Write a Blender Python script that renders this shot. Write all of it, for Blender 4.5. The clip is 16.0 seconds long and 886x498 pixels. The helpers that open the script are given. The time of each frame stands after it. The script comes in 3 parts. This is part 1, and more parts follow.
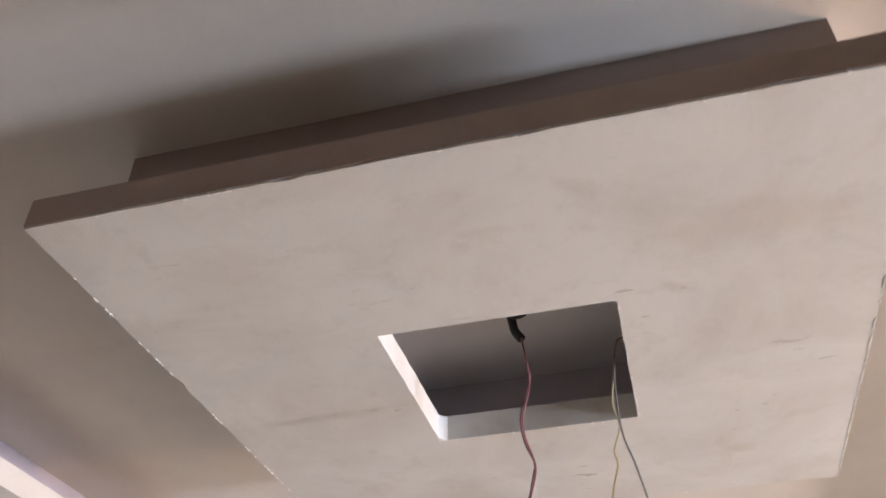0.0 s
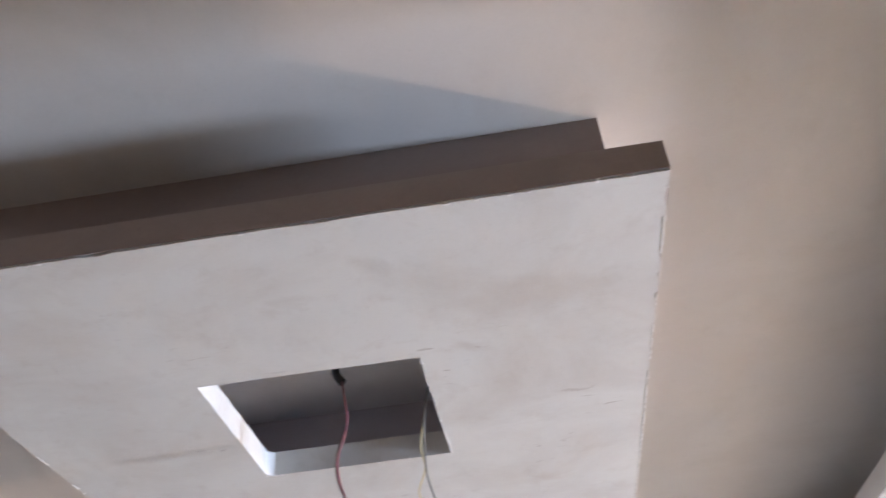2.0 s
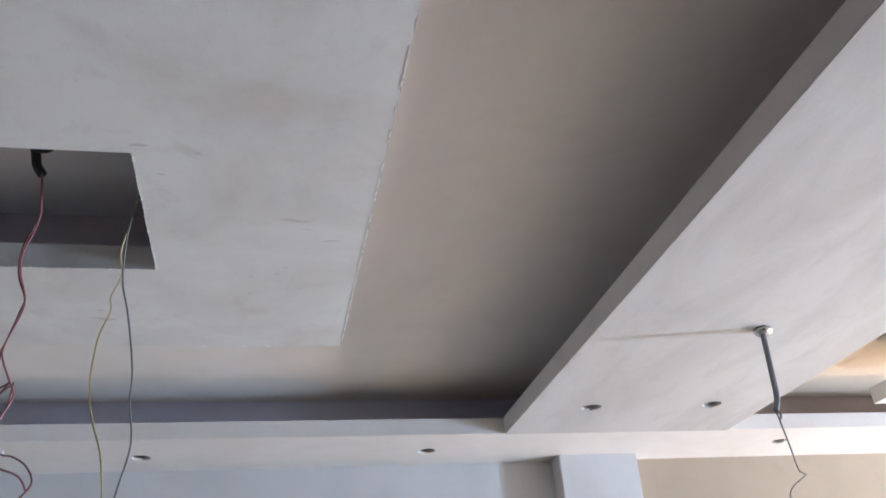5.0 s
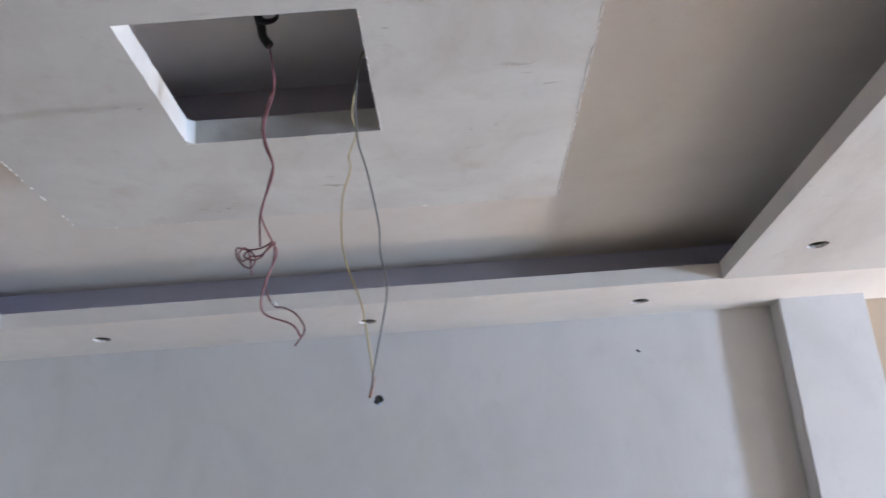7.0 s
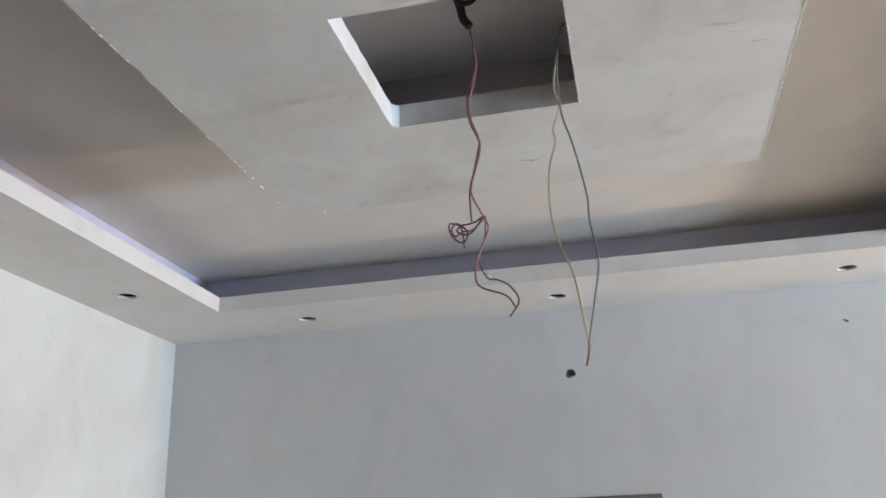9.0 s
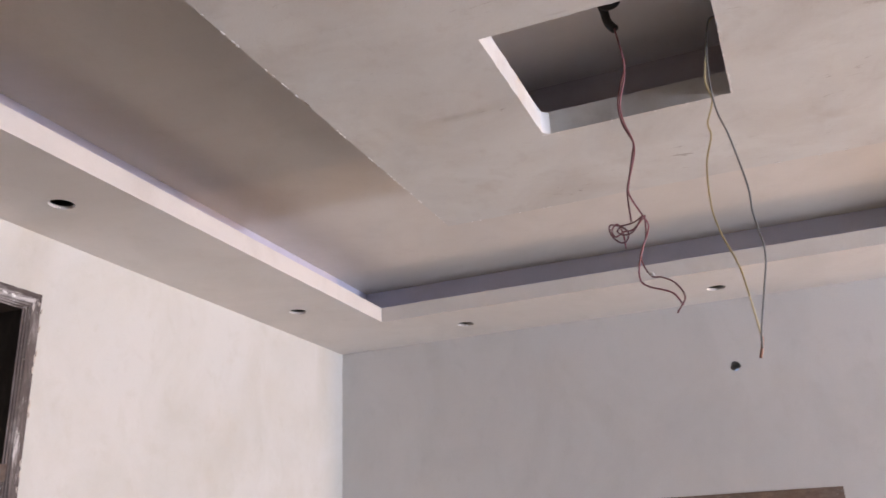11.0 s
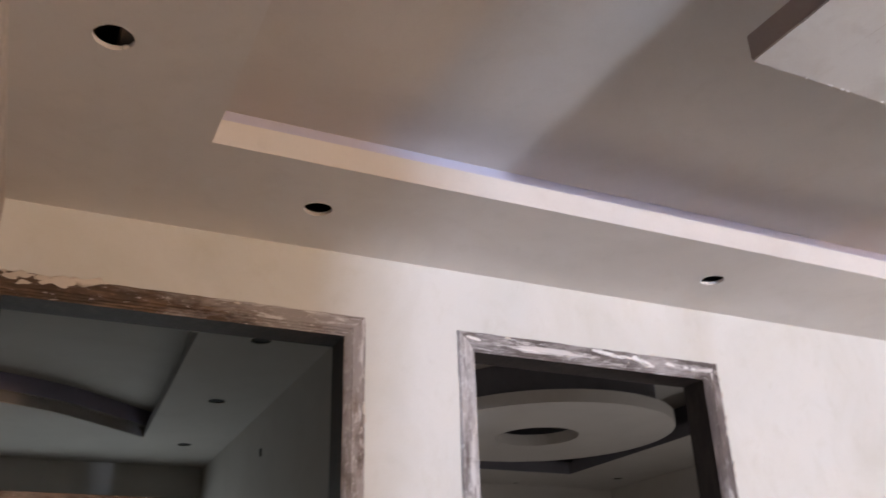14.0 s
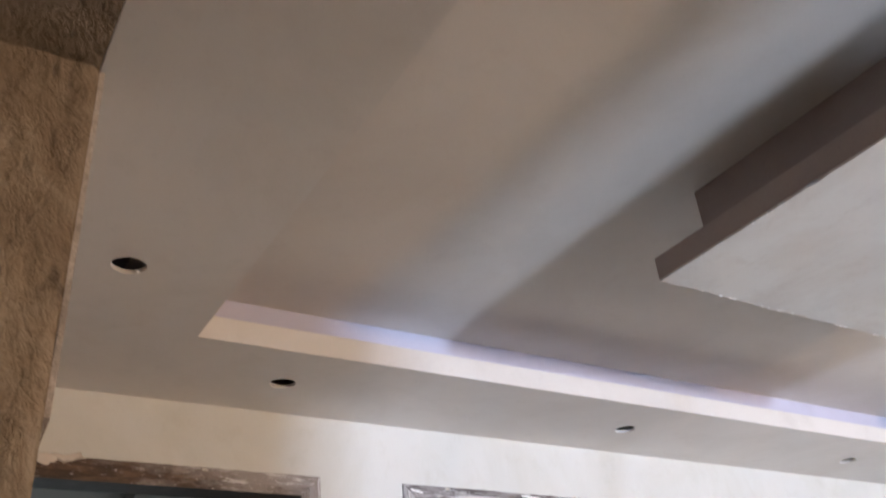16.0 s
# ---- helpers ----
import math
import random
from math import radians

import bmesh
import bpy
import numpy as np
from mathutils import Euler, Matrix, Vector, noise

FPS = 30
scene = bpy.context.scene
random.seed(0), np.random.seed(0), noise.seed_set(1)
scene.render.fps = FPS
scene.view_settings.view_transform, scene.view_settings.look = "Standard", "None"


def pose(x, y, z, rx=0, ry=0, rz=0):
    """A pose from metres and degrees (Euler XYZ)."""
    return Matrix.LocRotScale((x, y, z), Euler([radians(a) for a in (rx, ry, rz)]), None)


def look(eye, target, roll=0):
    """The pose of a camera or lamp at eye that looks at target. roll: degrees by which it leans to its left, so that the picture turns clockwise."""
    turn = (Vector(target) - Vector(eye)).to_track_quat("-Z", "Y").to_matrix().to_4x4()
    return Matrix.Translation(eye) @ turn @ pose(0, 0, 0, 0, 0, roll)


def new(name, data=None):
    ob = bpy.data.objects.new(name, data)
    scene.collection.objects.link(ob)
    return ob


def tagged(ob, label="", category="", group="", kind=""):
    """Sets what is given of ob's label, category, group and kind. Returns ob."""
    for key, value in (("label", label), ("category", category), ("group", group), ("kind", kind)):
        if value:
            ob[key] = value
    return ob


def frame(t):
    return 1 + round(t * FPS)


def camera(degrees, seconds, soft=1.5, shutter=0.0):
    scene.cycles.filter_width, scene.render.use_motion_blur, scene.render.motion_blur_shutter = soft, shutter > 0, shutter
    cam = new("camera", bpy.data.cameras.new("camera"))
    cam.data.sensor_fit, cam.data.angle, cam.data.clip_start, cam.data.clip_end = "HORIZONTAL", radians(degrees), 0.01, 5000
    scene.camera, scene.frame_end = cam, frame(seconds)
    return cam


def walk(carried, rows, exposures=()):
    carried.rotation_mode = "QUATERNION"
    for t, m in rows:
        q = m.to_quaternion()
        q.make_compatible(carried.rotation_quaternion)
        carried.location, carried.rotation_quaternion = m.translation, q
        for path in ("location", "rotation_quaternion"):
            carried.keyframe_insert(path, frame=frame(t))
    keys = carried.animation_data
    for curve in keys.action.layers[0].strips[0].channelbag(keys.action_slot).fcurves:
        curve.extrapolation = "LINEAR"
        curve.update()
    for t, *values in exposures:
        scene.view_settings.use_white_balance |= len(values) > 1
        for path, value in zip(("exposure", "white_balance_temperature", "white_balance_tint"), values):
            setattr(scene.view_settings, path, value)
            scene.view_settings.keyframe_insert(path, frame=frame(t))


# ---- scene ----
cam = camera(54.7, 16.0, shutter=0.35)
PATH = [
    (0, (2.401, -4.188, 1.868), (2.008, -2.668, 3.108), -0.4),
    (0.5, (2.463, -4.348, 1.872), (2.07, -2.811, 3.09), 3.8),
    (1, (2.519, -4.376, 1.875), (2.073, -2.848, 3.086), 3.0),
    (1.5, (2.538, -4.37, 1.878), (2.223, -2.805, 3.084), -1.6),
    (2, (2.605, -4.366, 1.896), (2.47, -2.78, 3.107), -5.3),
    (2.5, (2.654, -4.354, 1.902), (2.765, -2.757, 3.101), -8.8),
    (3, (2.692, -4.341, 1.888), (2.967, -2.755, 3.075), -9.4),
    (5.5, (2.646, -4.213, 1.801), (3.054, -2.448, 2.647), -4.3),
    (6, (2.619, -4.184, 1.783), (2.935, -2.364, 2.55), -4.6),
    (6.5, (2.583, -4.185, 1.763), (2.757, -2.329, 2.488), -4.4),
    (7, (2.531, -4.192, 1.763), (2.53, -2.319, 2.464), -4.1),
    (7.5, (2.489, -4.197, 1.76), (2.349, -2.324, 2.446), -4.0),
    (8, (2.479, -4.198, 1.753), (2.255, -2.327, 2.422), -3.7),
    (8.5, (2.458, -4.21, 1.749), (2.15, -2.351, 2.419), -2.9),
    (9, (2.437, -4.23, 1.739), (2.046, -2.389, 2.415), -2.1),
    (11.5, (2.4, -4.34, 1.728), (1.607, -2.639, 2.419), -2.8),
    (12, (2.383, -4.364, 1.731), (1.474, -2.723, 2.426), -2.8),
    (12.5, (2.369, -4.411, 1.723), (1.268, -2.9, 2.435), -2.3),
    (13, (2.36, -4.442, 1.735), (1.051, -3.125, 2.478), -2.0),
    (13.5, (2.361, -4.47, 1.731), (0.886, -3.394, 2.548), -1.3),
    (14, (2.452, -4.531, 1.709), (0.821, -3.74, 2.553), -1.8),
    (14.5, (2.572, -4.535, 1.714), (0.854, -3.859, 2.484), -1.6),
    (15, (2.618, -4.554, 1.735), (0.912, -3.852, 2.507), -1.2),
    (15.5, (2.678, -4.729, 1.788), (1.128, -3.8, 2.646), -3.8),
    (16, (2.781, -4.867, 1.814), (1.342, -3.912, 2.823), -5.2),
]
EXPOSURES = [(0.0, 0.29, 6750, 20), (0.5, 0.32, 6200, 17), (1.0, 0.37, 6000, 16), (2.0, 0.36, 5880, 17), (3.0, 0.31, 5760, 11), (5.5, -0.12, 5560, 12), (7.5, -0.01, 5750, 13), (9.0, 0.05, 5960, 9),
             (11.5, 0.07, 6720, 28), (12.5, 0.04, 6560, 30), (13.5, 0.12, 6330, 22), (14.5, 0.25, 6430, 22), (15.5, 0.32, 6200, 18), (16.0, 0.34, 6020, 16)]
walk(cam, [(t, look(eye, target, roll)) for t, eye, target, roll in PATH], EXPOSURES)

# ---- daylight and added fill ----
world = bpy.data.worlds.new("sky")
scene.world = world
world.use_nodes = True
wn = world.node_tree
sky = wn.nodes.new("ShaderNodeTexSky")
sky.sky_type, sky.sun_disc, sky.sun_elevation, sky.sun_rotation = "NISHITA", False, radians(40), radians(60)
wn.nodes["Background"].inputs["Strength"].default_value = 0.1
wn.links.new(sky.outputs["Color"], wn.nodes["Background"].inputs["Color"])


def area_light(name, place, target, wide, high, watts, colour, spread=180):
    """An area lamp: daylight at an opening, or fill added to brighten a part."""
    lamp = bpy.data.lights.new(name, "AREA")
    lamp.shape, lamp.size, lamp.size_y, lamp.energy, lamp.color = "RECTANGLE", wide, high, watts, colour
    lamp.spread = radians(spread)
    ob = new(name, lamp)
    ob.matrix_world = look(place, target)
    return ob


area_light("sky_light_east", (10.48, -2.92, 0.95), (0, -2.92, 0.95), 0.52, 1.0, 575, (0.67, 0.83, 1.0))
# Warm lamp added to light the unseen floor, which bounces it up
area_light("floor_bounce_light", (10.48, -2.92, 1.90), (8.2, -2.92, 0), 0.5, 0.5, 100, (1.0, 0.86, 0.66), 60)
area_light("sunlit_light_north", (9.0, -0.13, 1.18), (8.2, -1.03, 1.18), 0.28, 0.38, 225, (1.0, 0.68, 0.40))
area_light("sky_light_west", (-3.93, -4.33, 1.75), (0, -4.33, 1.75), 1.7, 1.6, 12, (0.80, 0.94, 0.90))
# Fill lamp added to brighten the disc room, no window known there
area_light("fill_light_disc_room", (-0.48, -0.02, 0.8), (-0.48, -4, 0.8), 0.4, 1.0, 17, (0.95, 0.97, 0.93))


# ---- materials ----
def ramp(nt, fac, stops):
    r = nt.nodes.new("ShaderNodeValToRGB")
    while len(r.color_ramp.elements) < len(stops):
        r.color_ramp.elements.new(0.5)
    for e, (p, c) in zip(r.color_ramp.elements, stops):
        e.position, e.color = p, (*c, 1) if len(c) == 3 else c
    nt.links.new(fac, r.inputs["Fac"])
    return r.outputs["Color"]


def noise_tex(nt, scale, detail=4.0, rough=0.55, stretch=(1, 1, 1), distort=0.0):
    co = nt.nodes.new("ShaderNodeNewGeometry").outputs["Position"]
    mp = nt.nodes.new("ShaderNodeMapping")
    mp.inputs["Scale"].default_value = stretch
    nt.links.new(co, mp.inputs["Vector"])
    n = nt.nodes.new("ShaderNodeTexNoise")
    n.inputs["Scale"].default_value, n.inputs["Detail"].default_value = scale, detail
    n.inputs["Roughness"].default_value, n.inputs["Distortion"].default_value = rough, distort
    nt.links.new(mp.outputs["Vector"], n.inputs["Vector"])
    return n.outputs["Fac"]


def mix(nt, fac, a, b, how="MIX"):
    m = nt.nodes.new("ShaderNodeMix")
    m.data_type, m.blend_type = "RGBA", how
    for sock, v in ((m.inputs[0], fac), (m.inputs[6], a), (m.inputs[7], b)):
        if hasattr(v, "links"):
            nt.links.new(v, sock)
        elif isinstance(v, tuple):
            sock.default_value = (*v, 1)
        else:
            sock.default_value = v
    return m.outputs[2]


def base_material(name, rough=0.8, metal=0.0):
    m = bpy.data.materials.new(name)
    m.use_nodes = True
    nt = m.node_tree
    bsdf = nt.nodes["Principled BSDF"]
    bsdf.inputs["Roughness"].default_value, bsdf.inputs["Metallic"].default_value = rough, metal
    return m, nt, bsdf


def bump(nt, bsdf, height, strength, dist):
    b = nt.nodes.new("ShaderNodeBump")
    b.inputs["Strength"].default_value, b.inputs["Distance"].default_value = strength, dist
    nt.links.new(height, b.inputs["Height"])
    nt.links.new(b.outputs["Normal"], bsdf.inputs["Normal"])


def blot(nt, col, x, y, rx, ry, colour, strength):
    """A dried damp patch of a given place and size."""
    mp = nt.nodes.new("ShaderNodeMapping")
    mp.vector_type = "TEXTURE"
    mp.inputs["Location"].default_value, mp.inputs["Scale"].default_value = (x, y, 2.9), (rx, ry, 1)
    wob = nt.nodes.new("ShaderNodeTexNoise")
    wob.inputs["Scale"].default_value, wob.inputs["Detail"].default_value = 18, 3
    geo = nt.nodes.new("ShaderNodeNewGeometry").outputs["Position"]
    nt.links.new(geo, wob.inputs["Vector"])
    add = nt.nodes.new("ShaderNodeMix")
    add.data_type, add.blend_type = "RGBA", "LINEAR_LIGHT"
    add.inputs[0].default_value = 0.06
    nt.links.new(geo, add.inputs[6])
    nt.links.new(wob.outputs["Color"], add.inputs[7])
    nt.links.new(add.outputs[2], mp.inputs["Vector"])
    g = nt.nodes.new("ShaderNodeTexGradient")
    g.gradient_type = "SPHERICAL"
    nt.links.new(mp.outputs["Vector"], g.inputs["Vector"])
    return mix(nt, ramp(nt, g.outputs["Fac"], [(0.0, (0, 0, 0)), (0.75, (strength,) * 3)]), col, colour)


def plaster(name, clean, stain, amount=0.5, rough=0.85, relief=0.25, scuff=(0.35, 0.31, 0.28), scuffs=0.0, stretch=(1, 1, 1), blots=()):
    """Putty over gypsum or cement: broad sanding marks, faint smudges, fine grain."""
    m, nt, bsdf = base_material(name, rough)
    broad = noise_tex(nt, 2.3, 5, 0.6, stretch, 0.6)
    f1 = ramp(nt, broad, [(0.42, (0, 0, 0)), (0.75, (amount,) * 3)])
    col = mix(nt, f1, clean, stain)
    mid = noise_tex(nt, 9.0, 6, 0.65, stretch, 0.4)
    f2 = ramp(nt, mid, [(0.55, (0, 0, 0)), (0.8, (amount * 0.8,) * 3)])
    col = mix(nt, f2, col, stain)
    if scuffs:
        marks = noise_tex(nt, 26.0, 3, 0.5, (0.45, 1.5, 1), 1.2)
        where = ramp(nt, noise_tex(nt, 3.1, 2, 0.5), [(0.55, (0, 0, 0)), (0.66, (1, 1, 1))])
        f3 = ramp(nt, marks, [(0.64, (0, 0, 0)), (0.72, (scuffs,) * 3)])
        f3 = mix(nt, 1.0, f3, where, "MULTIPLY")
        col = mix(nt, f3, col, scuff)
    for b in blots:
        col = blot(nt, col, *b)
    pits = ramp(nt, noise_tex(nt, 75, 3, 0.6), [(0.66, (0, 0, 0)), (0.74, (0.16,) * 3)])
    col = mix(nt, pits, col, tuple(c * 0.75 for c in stain))
    trowel = ramp(nt, noise_tex(nt, 22, 4, 0.6, (0.7, 1.1, 1.2), 0.8), [(0.56, (0, 0, 0)), (0.78, (0.28 * amount,) * 3)])
    col = mix(nt, trowel, col, stain)
    grain = noise_tex(nt, 160, 3, 0.6)
    col = mix(nt, 0.05, col, ramp(nt, grain, [(0.3, (0.2,) * 3), (0.7, (0.8,) * 3)]), "OVERLAY")
    nt.links.new(col, bsdf.inputs["Base Color"])
    h = mix(nt, 0.3, mix(nt, 0.35, noise_tex(nt, 14, 4, 0.6, stretch), noise_tex(nt, 42, 4, 0.6, (0.7, 1.1, 1.2), 0.8)), grain)
    bump(nt, bsdf, h, relief, 0.004)
    return m


WALL = plaster("wall_putty", (0.685, 0.683, 0.65), (0.57, 0.56, 0.495), 0.75, stretch=(1, 1, 0.8))
BACKWALL = plaster("back_wall_putty", (0.61, 0.598, 0.588), (0.515, 0.503, 0.485), 0.65, stretch=(1, 1, 0.7))
TAN = plaster("tan_plaster", (0.41, 0.33, 0.245), (0.35, 0.28, 0.205), 0.6)
# Cream colour stands in for warm bounce light on the far tray's ceiling
WARM_BOUNCE = plaster("ceiling_warm_bounce", (0.62, 0.53, 0.42), (0.54, 0.46, 0.36), 0.5)
# Brown tones that paint the shade on panel edge, tier and far cove board
EDGE_SHADE = plaster("board_edge_shade", (0.42, 0.36, 0.34), (0.33, 0.28, 0.265), 0.6)
TIER_SHADE = plaster("tier_board_shade", (0.355, 0.30, 0.285), (0.28, 0.235, 0.22), 0.7)
# Lilac tint puts bluish light into the west cove board's colour
BLUISH_LIT_BOARD = plaster("board_bluish_light", (0.60, 0.59, 0.71), (0.51, 0.50, 0.60), 0.6)
# Mauve tone holds the shade and sky tint inside the square opening
LINING_SHADE = plaster("lining_board_shade", (0.54, 0.505, 0.53), (0.45, 0.42, 0.44), 0.6)
# Bluer, lighter copy of the cove board for the light on the north side
BLUE_LIT_BOARD = plaster("board_blue_light", (0.66, 0.67, 0.80), (0.57, 0.575, 0.69), 0.6)
# Paler copy of the ceiling colour, brightens the inside of the opening
INNER_LIGHT = plaster("inner_putty_brightened", (0.80, 0.79, 0.80), (0.68, 0.66, 0.66), 0.5)
# Darkened colours that paint the shade in the side rooms' tray recesses
ROOM_LIP_SHADE = plaster("room_lip_in_shade", (0.30, 0.28, 0.265), (0.24, 0.22, 0.205), 0.6)
ROOM_UPSTAND_SHADE = plaster("room_upstand_in_shade", (0.24, 0.225, 0.30), (0.19, 0.175, 0.23), 0.6)
RECESS_SHADE = plaster("recess_in_shade", (0.15, 0.145, 0.165), (0.11, 0.105, 0.12), 0.6)
SOFFIT = plaster("soffit_putty", (0.73, 0.70, 0.665), (0.60, 0.565, 0.52), 0.55, relief=0.2)
CEIL = plaster("ceiling_putty", (0.72, 0.68, 0.635), (0.62, 0.575, 0.525), 0.6)
PANEL = plaster("panel_putty", (0.71, 0.708, 0.685), (0.50, 0.46, 0.42), 0.6, scuffs=0.7,
                blots=[(2.645, -1.87, 0.085, 0.045, (0.56, 0.51, 0.46), 0.5), (1.59, -1.86, 0.06, 0.045, (0.56, 0.51, 0.46), 0.4),
                       (1.62, -2.96, 0.17, 0.12, (0.58, 0.52, 0.46), 0.35), (2.67, -2.86, 0.17, 0.07, (0.56, 0.5, 0.44), 0.35),
                       (2.50, -2.68, 0.07, 0.035, (0.5, 0.45, 0.4), 0.35), (2.75, -2.42, 0.05, 0.014, (0.4, 0.35, 0.32), 0.5)])
BEAM = plaster("beam_putty", (0.54, 0.53, 0.515), (0.42, 0.40, 0.385), 0.85, scuffs=0.4, stretch=(1.6, 0.5, 1))
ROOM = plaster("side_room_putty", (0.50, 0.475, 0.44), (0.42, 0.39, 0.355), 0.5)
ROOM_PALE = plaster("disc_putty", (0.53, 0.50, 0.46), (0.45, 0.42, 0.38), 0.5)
# Very pale so that the added floor slab reflects more light
BOUNCE_FLOOR = plaster("bounce_floor_pale", (0.74, 0.69, 0.62), (0.62, 0.57, 0.50), 0.6, 0.8)
FLOOR = plaster("cement_floor", (0.33, 0.29, 0.24), (0.24, 0.21, 0.175), 0.7, 0.7)
PUTTY = plaster("dried_putty", (0.66, 0.60, 0.53), (0.50, 0.44, 0.37), 0.7)
CHIP = plaster("gypsum_chip", (0.86, 0.85, 0.84), (0.78, 0.76, 0.74), 0.4)


def rough_cement(name):
    m, nt, bsdf = base_material(name, 0.95)
    big = noise_tex(nt, 5, 5, 0.6, (0.8, 1, 0.8), 0.5)
    col = ramp(nt, big, [(0.35, (0.24, 0.175, 0.115)), (0.5, (0.35, 0.27, 0.185)), (0.68, (0.47, 0.385, 0.285))])
    streak = noise_tex(nt, 34, 6, 0.7, (0.5, 1, 0.5), 0.8)
    col = mix(nt, ramp(nt, streak, [(0.5, (0, 0, 0)), (0.75, (0.5,) * 3)]), col, (0.12, 0.088, 0.058))
    nt.links.new(col, bsdf.inputs["Base Color"])
    gouge = noise_tex(nt, 20, 5, 0.6, (1, 1.3, 0.6), 0.6)
    col = mix(nt, ramp(nt, gouge, [(0.30, (0.8,) * 3), (0.42, (0, 0, 0))]), col, (0.09, 0.065, 0.042))
    nt.links.new(col, bsdf.inputs["Base Color"])
    h = mix(nt, 0.5, mix(nt, 0.5, streak, noise_tex(nt, 120, 4, 0.7)), gouge)
    bump(nt, bsdf, h, 1.0, 0.03)
    return m


CEMENT = rough_cement("rough_cement_plaster")


def gritty(name, dark, mid, pale):
    """Sandy skim coat: hand-wide blotches, millimetre grit, stretched along x for the camera's view."""
    m, nt, bsdf = base_material(name, 0.95)
    blotch = noise_tex(nt, 11, 6, 0.7, (0.4, 1, 1), 0.4)
    col = ramp(nt, blotch, [(0.34, dark), (0.5, mid), (0.68, pale)])
    grit = noise_tex(nt, 130, 5, 0.75, (0.3, 1, 1))
    col = mix(nt, ramp(nt, grit, [(0.42, (0.55,) * 3), (0.56, (0, 0, 0))]), col, dark)
    col = mix(nt, ramp(nt, noise_tex(nt, 48, 4, 0.7, (0.3, 1, 1)), [(0.6, (0, 0, 0)), (0.72, (0.45,) * 3)]), col, pale)
    nt.links.new(col, bsdf.inputs["Base Color"])
    bump(nt, bsdf, mix(nt, 0.5, grit, noise_tex(nt, 30, 5, 0.7, (0.3, 1, 1))), 1.0, 0.010)
    return m


SKIM = gritty("skim_coat", (0.40, 0.35, 0.305), (0.63, 0.565, 0.505), (0.75, 0.69, 0.63))
# Dark colour for unseen closing walls, keeps bounce light off the panel's front
BOUNCE_CUT = plaster("bounce_cut_dark", (0.20, 0.18, 0.155), (0.14, 0.125, 0.11), 0.7, 0.9, 0.6)


def stained_wood(name, dark, pale, smear, low, along, dusty=(0.44, 0.41, 0.40), ends=None):
    """Primed door timber, patchy with dust and with putty smeared over it; ends: y where the dust is thin and thick."""
    m, nt, bsdf = base_material(name, 0.65)
    grain = noise_tex(nt, 70, 6, 0.65, along, 0.4)
    col = mix(nt, ramp(nt, grain, [(0.3, (0, 0, 0)), (0.7, (1, 1, 1))]), dark, pale)
    patch = ramp(nt, noise_tex(nt, 16, 5, 0.7, tuple(max(0.5, a) for a in along), 0.2), [(0.42, (0, 0, 0)), (0.6, (0.75,) * 3)])
    col = mix(nt, patch, col, dark)

    def thick(fac, much):
        if not ends:
            return fac
        sep = nt.nodes.new("ShaderNodeSeparateXYZ")
        nt.links.new(nt.nodes.new("ShaderNodeNewGeometry").outputs["Position"], sep.inputs[0])
        mr = nt.nodes.new("ShaderNodeMapRange")
        for sock, v in zip(("From Min", "From Max", "To Min", "To Max"), (*ends, -much, much)):
            mr.inputs[sock].default_value = v
        nt.links.new(sep.outputs["Y"], mr.inputs["Value"])
        add = nt.nodes.new("ShaderNodeMath")
        nt.links.new(fac, add.inputs[0])
        nt.links.new(mr.outputs[0], add.inputs[1])
        return add.outputs[0]

    dust = ramp(nt, thick(noise_tex(nt, 10, 8, 0.72, tuple(max(0.35, a) for a in along), 0.15), 0.13), [(0.46, (0, 0, 0)), (0.64, (smear,) * 3)])
    col = mix(nt, dust, col, dusty)
    specks = ramp(nt, thick(noise_tex(nt, 60, 5, 0.7, tuple(max(0.5, a) for a in along), 0.1), 0.05), [(0.60, (0, 0, 0)), (0.66, (smear * 0.9,) * 3)])
    col = mix(nt, specks, col, tuple(min(0.6, c * 1.5) for c in dusty))
    splash = ramp(nt, thick(noise_tex(nt, 20, 7, 0.68, along, 0.25), 0.05), [(low, (0, 0, 0)), (low + 0.05, (min(1, smear * 1.1),) * 3)])
    col = mix(nt, splash, col, (0.66, 0.64, 0.63))
    nt.links.new(col, bsdf.inputs["Base Color"])
    bump(nt, bsdf, mix(nt, 0.5, mix(nt, 0.5, grain, specks), splash), 0.6, 0.004)
    return m


RUN_Y, RUN_Z = (1, 0.16, 1.3), (1, 1.3, 0.16)
WOOD_A = [stained_wood("brown_door_timber_" + n, (0.045, 0.027, 0.018), (0.20, 0.125, 0.075), 0.85, 0.63, run, (0.37, 0.335, 0.32), (-4.72, -3.68)) for n, run in (("rail", RUN_Y), ("post", RUN_Z))]
WOOD_B = [stained_wood("dusty_door_timber_" + n, (0.085, 0.068, 0.064), (0.19, 0.16, 0.15), 0.9, 0.56, run, (0.47, 0.445, 0.44), ends) for n, run, ends in (("rail", RUN_Y, None), ("post", RUN_Z, (-2.0, -3.22)))]
WOOD_T = stained_wood("transom_timber", (0.085, 0.057, 0.045), (0.19, 0.14, 0.115), 0.75, 0.62, (1, 0.5, 1.0), (0.41, 0.37, 0.355))
# Reveal timber: dark wood plus the reveal's shade, both in the colour
WOOD_D = stained_wood("dark_timber_with_shade", (0.018, 0.013, 0.011), (0.05, 0.038, 0.032), 0.12, 0.7, RUN_Z, (0.12, 0.10, 0.09))
WOOD_C = stained_wood("plain_door_timber", (0.13, 0.085, 0.06), (0.22, 0.15, 0.11), 0.2, 0.7, (0.4, 1, 1))


